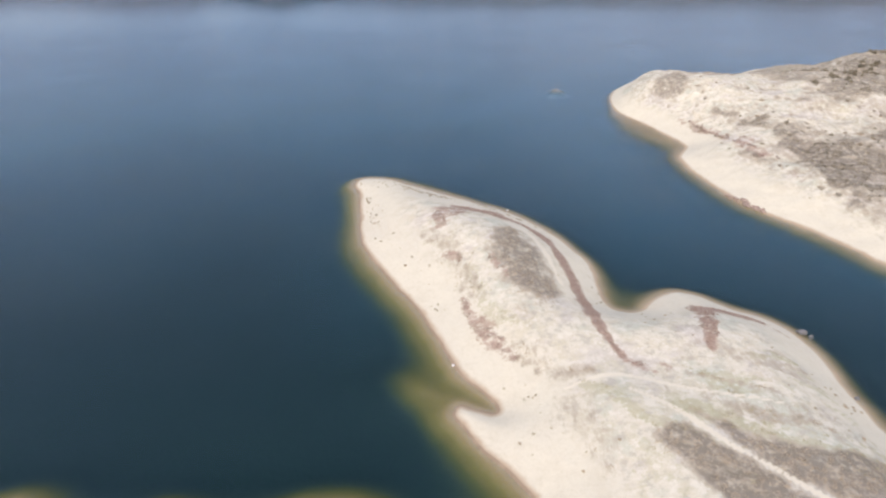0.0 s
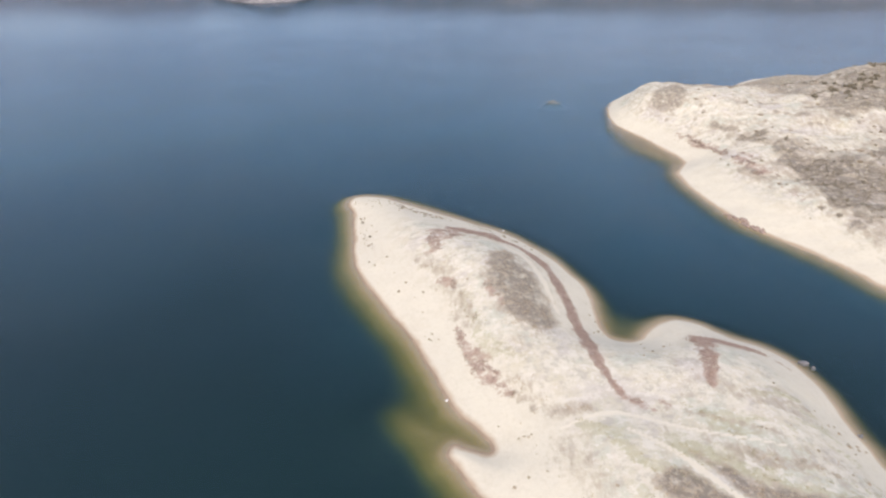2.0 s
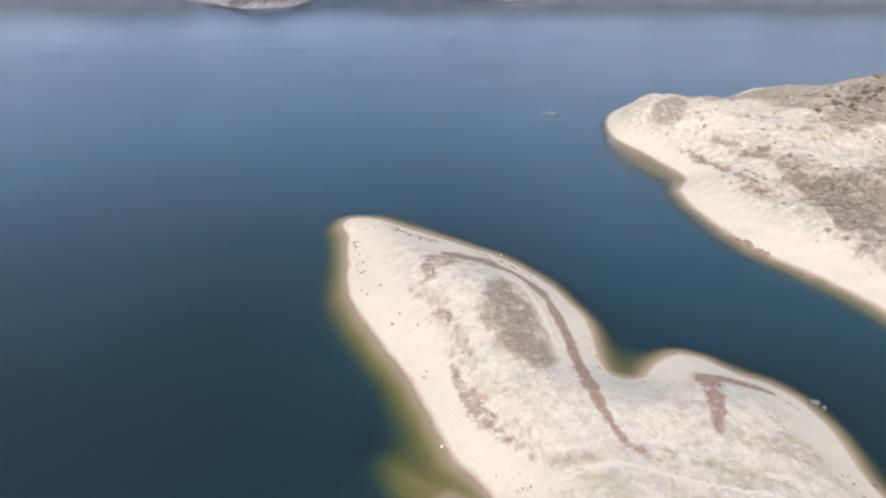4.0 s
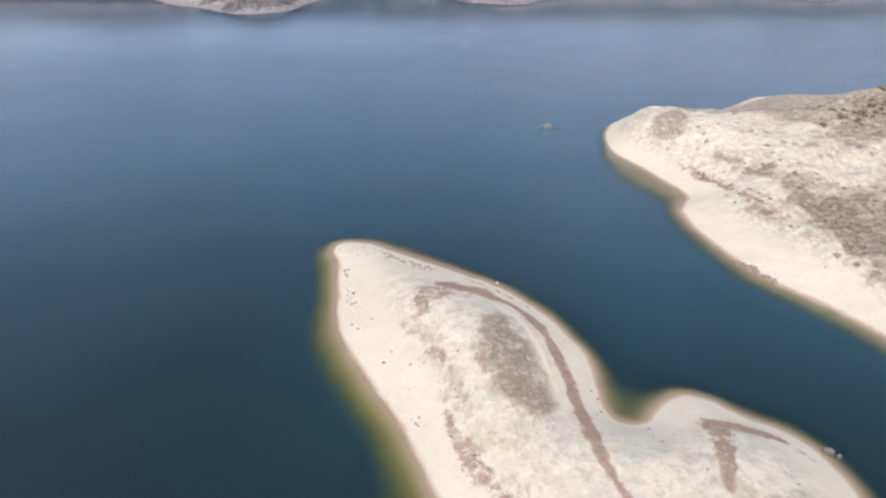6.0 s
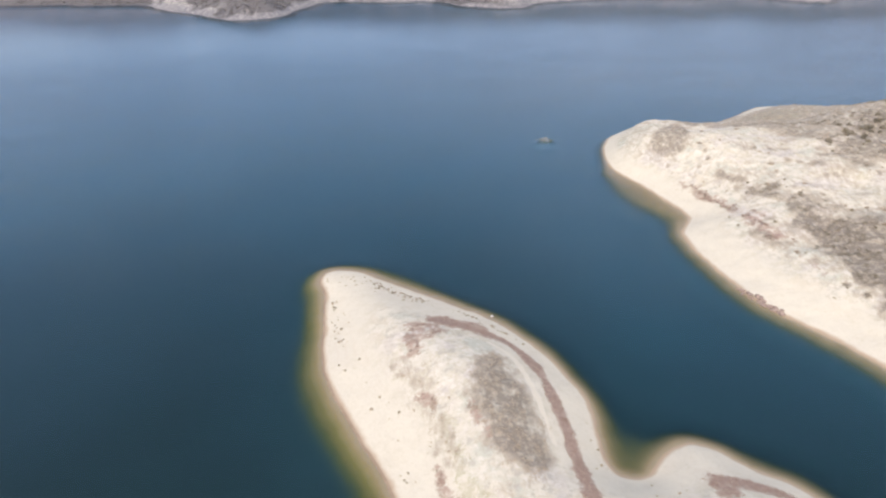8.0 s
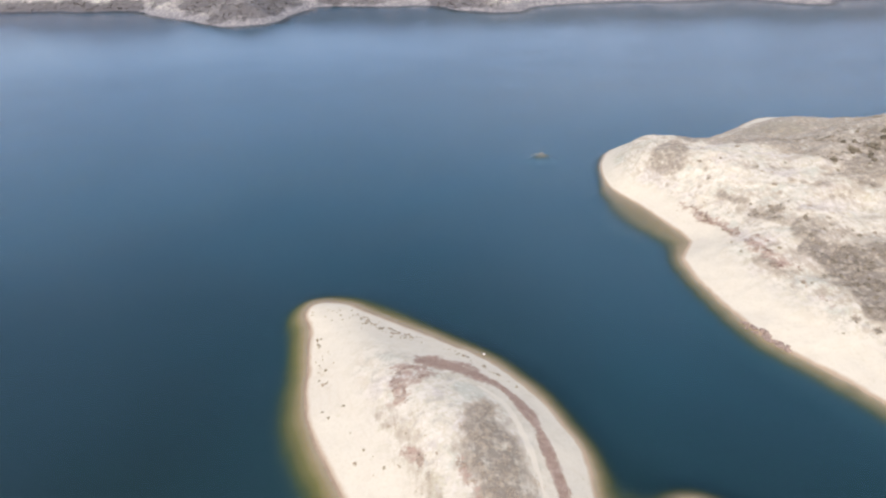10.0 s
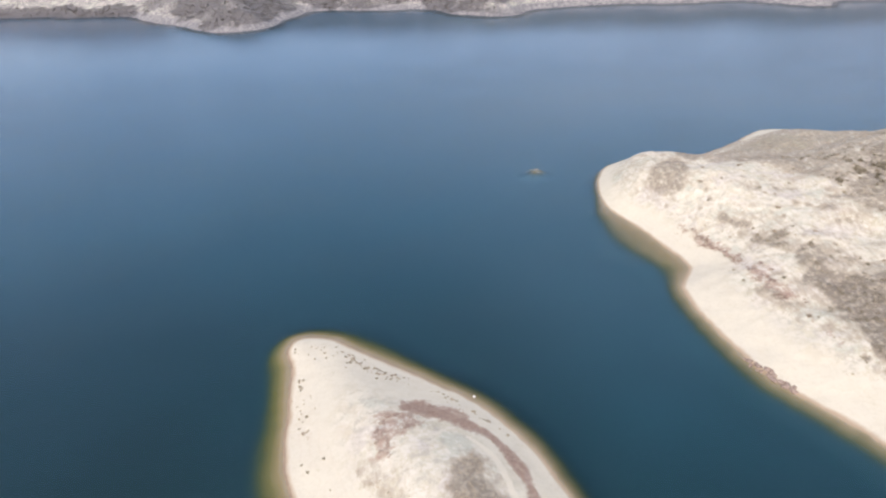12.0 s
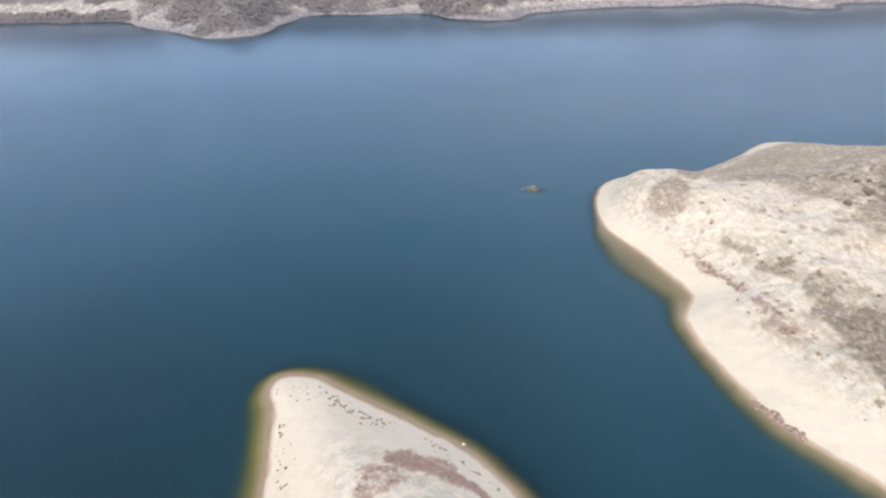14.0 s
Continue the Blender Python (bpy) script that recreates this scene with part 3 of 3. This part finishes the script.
        add(weed, 0.54 * step(np.hypot(x - px, y - py), reach * 2.1, reach * 0.2))
    add(green, patch([(138, 267), (152, 275), (158, 258), (149, 243), (141, 252)], 3.0, 0.95))
    add(scrub, strip([(98, 263), (112, 265), (128, 269.5), (144, 279)], [2.5, 4.0, 3.5, 2.0], 0.72))
    add(green, 0.65 * patch([(125, 256), (142, 272), (166, 268), (180, 250), (150, 246)], 4))
    # the hills over the lake: bare strand below, brush above
    hills = step(y, 480, 560)
    ragged_z = z + 4 * fbm(x, y, 20, 4)
    brush = step(z + 6 * fbm(x, y, 24, 4), 1.2, 4.0) * (0.72 + 0.5 * step(fbm(x, y, 13, 4), -0.25, 0.2))
    # west bay: the bank's shade and reflection put in as dark cover below a terrace
    bay = step(x, -258, -275)
    terrace = step(ragged_z, 6.0, 7.5) * step(ragged_z, 15, 12.5)
    brush = brush * (1 - bay) + bay * (0.95 - 0.9 * terrace)
    brush *= 1 - 0.9 * np.exp(-((x + 243) / 22) ** 2 - ((y - 708) / 18) ** 2)
    brush *= 1 - 0.7 * step(x, 60, 110) * step(ragged_z, 11, 8)
    scrub = np.where(hills > 0, brush, scrub)
    return np.clip(weed, 0, 1), np.clip(scrub, 0, 1), np.clip(green, 0, 1), np.clip(bare, 0, 1)


def build_ground():
    xs = stretch((-2500, -700, 120), (-700, -450, 25), (-450, -130, 3.5), (-130, -40, 2.5), (-40, 125, 0.6), (125, 210, 1.4), (210, 450, 3.5), (450, 800, 25), (800, 2500, 120))
    ys = stretch((-450, -40, 40), (-40, 40, 5), (40, 180, 0.6), (180, 300, 0.85), (300, 560, 6), (560, 800, 2.2), (800, 1000, 12), (1000, 4600, 140))
    x, y = (a.ravel() for a in np.meshgrid(xs, ys))
    z = height(x, y)
    nx, ny = len(xs), len(ys)
    corner = (np.arange(ny - 1)[:, None] * nx + np.arange(nx - 1)[None, :]).ravel()
    quads = np.stack([corner, corner + 1, corner + nx + 1, corner + nx], 1)
    mesh = bpy.data.meshes.new("ground")
    mesh.vertices.add(len(x))
    mesh.vertices.foreach_set("co", np.stack([x, y, z], 1).ravel())
    mesh.loops.add(quads.size)
    mesh.loops.foreach_set("vertex_index", quads.ravel())
    mesh.polygons.add(len(quads))
    mesh.polygons.foreach_set("loop_start", np.arange(len(quads)) * 4)
    mesh.update(calc_edges=True)
    mesh.polygons.foreach_set("use_smooth", np.ones(len(quads), bool))
    weed, scrub, green, bare = cover_at(x, y, z)
    cover = mesh.attributes.new("cover", "FLOAT_COLOR", "POINT")
    cover.data.foreach_set("color", np.stack([weed, scrub, green, np.ones_like(weed)], 1).ravel())
    mesh.attributes.new("bare", "FLOAT", "POINT").data.foreach_set("value", bare)
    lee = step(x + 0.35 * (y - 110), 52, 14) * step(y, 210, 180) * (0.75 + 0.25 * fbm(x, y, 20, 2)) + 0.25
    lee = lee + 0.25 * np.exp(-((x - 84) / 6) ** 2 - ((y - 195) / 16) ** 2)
    # strength of the painted deep-water light, by place
    upwelling = np.clip(0.12 + 0.0032 * (y - 125) + 0.12 * step(x, 20, 60) * step(y, 85, 130) * step(y, 260, 190) - 0.05 * step(x, 0, -60) * step(y, 215, 150) + 0.0010 * np.clip(-x - 20, 0, 200) * step(y, 150, 260) + 0.15 * fbm(x, y, 70, 4), 0, 1)
    # where the sky's sheen is painted: mostly open water to the north-east
    sky_sheen = 0.95 * step(x, -150, 220) * step(y, 190, 430) * (1 + 0.5 * fbm(x, y, 90, 3)) + 0.18 * step(x, 0, 60) * step(y, 130, 200)
    mesh.attributes.new("sky_sheen", "FLOAT", "POINT").data.foreach_set("value", np.clip(sky_sheen, 0, 1))
    mesh.attributes.new("depth_light", "FLOAT", "POINT").data.foreach_set("value", upwelling)
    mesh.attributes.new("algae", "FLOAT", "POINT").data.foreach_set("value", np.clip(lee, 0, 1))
    mesh.materials.append(GROUND)
    return tagged(new("ground", mesh), "pale sandy reservoir shores and dry hills", "ground", kind="structure")


def build_water():
    bm = bmesh.new()
    corners = [bm.verts.new(c) for c in ((-2500, -450, 0), (2500, -450, 0), (2500, 4600, 0), (-2500, 4600, 0))]
    bm.faces.new(corners)
    mesh = bpy.data.meshes.new("water")
    bm.to_mesh(mesh)
    mesh.materials.append(WATER)
    return tagged(new("water", mesh), "calm blue-green reservoir water with faint ripples", "water", kind="structure")


build_ground()
build_water()


# ---- plants and stones ----
def part(name, mesh, material, parent=None, label=""):
    """One mesh object, under a thing or part where a parent is given."""
    if isinstance(mesh, bmesh.types.BMesh):
        bm, mesh = mesh, bpy.data.meshes.new(name)
        bm.to_mesh(mesh)
        bm.free()
    if not mesh.materials:
        mesh.materials.append(material)
    ob = new(name, mesh)
    ob.parent = parent
    return tagged(ob, label)


def tuft(rng, pieces, radius, tall):
    """Corners of small leaf blades, three each, spread through a low ragged dome."""
    turn, out = rng.uniform(0, 2 * np.pi, pieces), np.sqrt(rng.uniform(0, 1, pieces))
    r = radius * out * rng.uniform(0.75, 1.15, pieces)
    up = tall * (1 - 0.75 * out ** 2) * rng.uniform(0.35, 1.0, pieces)
    centre = np.stack([r * np.cos(turn), r * np.sin(turn), up], 1)
    size = radius * rng.uniform(0.28, 0.55, (pieces, 1, 1))
    blade = rng.normal(0, 1, (pieces, 3, 3)) * np.array([1, 1, 0.75])
    blade /= np.linalg.norm(blade, axis=2, keepdims=True)
    corners = centre[:, None, :] + blade * size
    corners[:, :, 2] = np.maximum(corners[:, :, 2], -0.05 * tall)
    return corners


def triangles(name, corners):
    """A mesh from blades: an array of (count, 3, 3)."""
    mesh = bpy.data.meshes.new(name)
    count = len(corners)
    mesh.vertices.add(count * 3)
    mesh.vertices.foreach_set("co", corners.reshape(-1))
    mesh.loops.add(count * 3)
    mesh.loops.foreach_set("vertex_index", np.arange(count * 3))
    mesh.polygons.add(count)
    mesh.polygons.foreach_set("loop_start", np.arange(count) * 3)
    mesh.update(calc_edges=True)
    return mesh


def scatter(name, label, material, channel, box, tries, size, tall, seed, pieces=10, limit=0.5, most=9000):
    """Growth too thick to count, sown where the cover says so: one object."""
    rng = np.random.RandomState(seed)
    x, y = rng.uniform(box[0], box[2], tries), rng.uniform(box[1], box[3], tries)
    z = height(x, y)
    amount = cover_at(x, y, z)[channel]
    amount = amount + 0.55 * fbm(x, y, 2.6, 3) + 0.3 * fbm(x, y, 1.1, 1)
    keep = np.flatnonzero((amount > limit) & (z > 0.4))[:most]
    kinds = [tuft(rng, pieces, 1.0, 1.0) for _ in range(24)]
    grown = rng.uniform(0.55, 1.25, len(keep))
    parts = []
    for g, k in zip(grown, keep):
        parts.append(kinds[rng.randint(24)] * np.array([size * g, size * g, tall * g * rng.uniform(0.7, 1.2)]) + np.array([x[k], y[k], z[k]]))
    if not parts:
        return None
    mesh = triangles(name, np.concatenate(parts))
    mesh.materials.append(material)
    return tagged(new(name, mesh), label, name.replace("_", " "), kind="stuff")


def make_shrub(seed, radius, tall, material, pieces=46):
    """A small bush: bent stems from one root, and a ragged leaf mass round them."""
    rng = np.random.RandomState(seed)
    bm = bmesh.new()
    for k in range(5):
        turn = 2 * math.pi * k / 5 + rng.uniform(-0.4, 0.4)
        tip = Vector((math.cos(turn) * radius * 0.6, math.sin(turn) * radius * 0.6, tall * rng.uniform(0.6, 0.9)))
        base = [bm.verts.new((math.cos(a) * 0.05 * radius, math.sin(a) * 0.05 * radius, -0.05)) for a in (0, 2.1, 4.2)]
        knee = [bm.verts.new(tip * 0.5 + Vector((math.cos(a) * 0.035 * radius, math.sin(a) * 0.035 * radius, 0.1 * tall))) for a in (0, 2.1, 4.2)]
        end = bm.verts.new(tip)
        for i in range(3):
            j = (i + 1) % 3
            bm.faces.new((base[i], base[j], knee[j], knee[i]))
            bm.faces.new((knee[i], knee[j], end))
    shrub = new("shrub")
    part("stem", bm, LEAF_GREY, shrub)
    foliage = triangles("foliage", tuft(rng, pieces, radius, tall))
    part("foliage", foliage, material, shrub)
    return shrub


def make_boulder(seed, size, material, name):
    """A weathered block: a faceted lump with broken corners."""
    rng = random.Random(seed)
    bm = bmesh.new()
    bmesh.ops.create_icosphere(bm, subdivisions=3, radius=1.0)
    cuts = [(Vector((rng.uniform(-1, 1), rng.uniform(-1, 1), rng.uniform(-0.5, 1))).normalized(), rng.uniform(0.55, 0.85)) for _ in range(9)]
    for v in bm.verts:
        for normal, reach in cuts:
            over = v.co.dot(normal) - reach
            if over > 0:
                v.co -= normal * over * 0.92
        v.co *= 1 + 0.09 * noise.noise(v.co * 2.3 + Vector((seed * 3.1, 0, 0))) + 0.03 * noise.noise(v.co * 7)
        v.co = Vector((v.co.x * size[0], v.co.y * size[1], v.co.z * size[2]))
    return part(name, bm, material)


def level_at(x, y):
    return float(height(np.array([x]), np.array([y]))[0])


def sow(kinds, places, label, category, group, low=0.7, high=1.3, seed=3):
    """Copies of a thing at places, each turned and sized its own way, standing on the ground."""
    rng = random.Random(seed)
    z = height(np.array([p[0] for p in places]), np.array([p[1] for p in places]))
    for (x, y), level in zip(places, z):
        if level < 0.12:
            continue
        ob = copy_thing(rng.choice(kinds), pose(x, y, float(level), 0, 0, rng.uniform(0, 360)))
        grown = rng.uniform(low, high)
        ob.scale = (grown, grown, grown * rng.uniform(0.8, 1.15))
        tagged(ob, label, category, group)


def spots(rng, strip_line, across, count):
    """Places strewn along a line, so many metres to either side."""
    line = np.array(strip_line, float)
    out = []
    for _ in range(count):
        i = rng.randrange(len(line) - 1)
        s = rng.random()
        p = line[i] * (1 - s) + line[i + 1] * s
        out.append((p[0] + rng.gauss(0, across), p[1] + rng.gauss(0, across)))
    return out


# growth too thick to count
scatter("weed_line", "thick red-brown dry weeds along an old water line", LEAF_RED, 0, (0, 70, 68, 145), 60000, 0.24, 0.16, 11, 9, 0.66, 4000)
scatter("hill_scrub", "low grey-brown dry scrub on the pale hill", LEAF_GREY, 1, (0, 44, 68, 140), 26000, 0.30, 0.18, 12, 9, 0.72, 3200)
scatter("green_tufts", "sparse dull green tufts on pale ground", LEAF_GREEN, 2, (0, 50, 66, 128), 9000, 0.30, 0.2, 13, 8, 0.66, 1400)
scatter("headland_scrub", "mottled grey-brown scrub over the pale headland", LEAF_GREY, 1, (82, 118, 215, 288), 40000, 0.42, 0.26, 14, 9, 0.72, 6000)
scatter("headland_weeds", "patchy red-brown weeds above the headland beach", LEAF_RED, 0, (84, 150, 105, 210), 12000, 0.34, 0.22, 15, 10, 0.6, 800)
scatter("hill_brush", "dark olive brush on the hills across the water", LEAF_BRUSH, 1, (-440, 575, 440, 800), 30000, 1.6, 1.3, 16, 12, 0.7, 9000)

scatter("crest_brush", "dark brush along the headland's crest", LEAF_DARK, 1, (130, 188, 215, 234), 5000, 0.6, 0.5, 17, 12, 0.85, 1100)
scatter("slope_brush", "dark brown brush on the headland's shaded slope", LEAF_DARK, 1, (100, 128, 150, 192), 9000, 0.5, 0.35, 18, 10, 0.95, 1500)

# shrubs that stand alone on the beaches
rng = random.Random(21)
small = [make_shrub(s, 0.30, 0.2, LEAF_OLIVE) for s in (31, 32, 33)] + [make_shrub(s, 0.34, 0.24, LEAF_GREY) for s in (34, 35)]
beach = spots(rng, [(-5.5, 160.4), (-1.5, 157.8), (2.5, 155.0), (6.5, 152.2)], 1.3, 54)
beach += spots(rng, [(6.5, 152.6), (14, 147.2), (20, 142.2), (27.5, 134.2)], 0.6, 26)
beach += spots(rng, [(-17.5, 165), (-12, 164.2), (-6.5, 161.5)], 1.3, 20)
beach += spots(rng, [(-15.2, 157), (-14.4, 149), (-13, 142), (-11, 136)], 1.1, 30)
beach += spots(rng, [(-11, 133), (-4, 118), (2, 106), (5, 98)], 1.8, 16)
sow(small, beach, "small dark dry shrub on pale beach sand", "shrub", "beach shrubs", 0.35, 1.25, 5)
inland = spots(rng, [(12, 77), (16, 76), (18, 73)], 1.2, 8) + spots(rng, [(16, 70), (20, 64), (24, 60)], 2.6, 9) + spots(rng, [(46, 100), (44, 92), (42, 84)], 2.6, 9)
inland += spots(rng, [(58, 80), (63, 74), (65, 68)], 1.6, 11) + spots(rng, [(52, 72), (58, 66), (62, 62)], 2.5, 7) + spots(rng, [(4, 127), (7, 113), (7, 104)], 1.3, 10)
inland += spots(rng, [(35, 112), (36, 104), (34, 98)], 0.9, 6)
sow(small, inland, "small grey-green shrub on bare pale ground", "shrub", "hill shrubs", 0.4, 1.0, 6)
broad = [make_shrub(41, 0.6, 0.45, LEAF_DARK, 60), make_shrub(42, 0.6, 0.45, LEAF_OLIVE, 60)] + [make_shrub(43, 0.8, 0.6, LEAF_GREY, 60)]
slope = [(rng.uniform(88, 150), rng.uniform(140, 235)) for _ in range(330)]
slope = [p for p in slope if p[0] > 90 + 0.12 * abs(p[1] - 190)][:130]
sow(broad, slope, "dark rounded shrub on the pale headland slope", "shrub", "headland shrubs", 0.3, 0.95, 7)
tall = [make_shrub(s, 0.95, 0.9, LEAF_DARK, 110) for s in (51, 52, 53)]
crest = spots(rng, [(138, 203), (148, 210), (158, 216), (170, 220)], 5.0, 40)
sow(tall, crest, "dark olive bush on the headland's crest", "shrub", "crest bushes", 0.6, 1.2, 8)
for ob in small + broad + tall:
    for piece in list(ob.children) + [ob]:
        bpy.data.objects.remove(piece)

# stones
def set_stone(seed, x, y, size, material, name, label, sink=0.3, group="", turn=0.0):
    ob = make_boulder(seed, size, material, name)
    ob.matrix_world = pose(x, y, max(level_at(x, y), -0.6) + size[2] * (1 - 2 * sink), 0, 0, turn)
    return tagged(ob, label, "rock", group)


set_stone(61, 21.7, 146.6, (0.36, 0.3, 0.32), STONE_WHITE, "boulder", "white stone at the water's edge", 0.25)
set_stone(62, 4.2, 84.9, (0.3, 0.24, 0.28), STONE_WHITE, "boulder", "white stone on the spit's wet shore", 0.25)
set_stone(63, 69.3, 90.6, (1.0, 0.62, 0.62), STONE_PALE, "boulder", "pale grey rock standing in shallow water", 0.1, turn=-35)
set_stone(64, 70.5, 89.6, (0.7, 0.45, 0.5), STONE_PALE, "boulder", "pale grey rock leaning by a bigger one in the water", 0.1, turn=20)
set_stone(65, 68.6, 73.2, (0.5, 0.4, 0.4), STONE_PALE, "boulder", "pale stone on the wet edge of the spit", 0.25)
for k in range(7):
    size = rng.uniform(0.3, 0.6)
    set_stone(80 + k % 4, 58.4 + rng.gauss(0, 1.2), 265.8 + rng.gauss(0, 0.7), (size * 1.6, size, size * 0.35), STONE_BLEACHED, "boulder", "bleached rock breaking the lake's surface on a shoal", 0.42, "shoal rocks", rng.uniform(0, 360))
for k in range(26):
    s = k / 25
    x, y = 87.5 - 5.2 * s + rng.uniform(-1.0, 0.6), 140.5 + 11 * s + rng.uniform(-0.5, 0.5)
    size = rng.uniform(0.35, 1.0)
    set_stone(70 + k % 5, x, y, (size, size * 0.8, size * 0.6), STONE_BROWN, "boulder", "brown stone in the wet edge of the beach", 0.35, "shore stones", rng.uniform(0, 360))
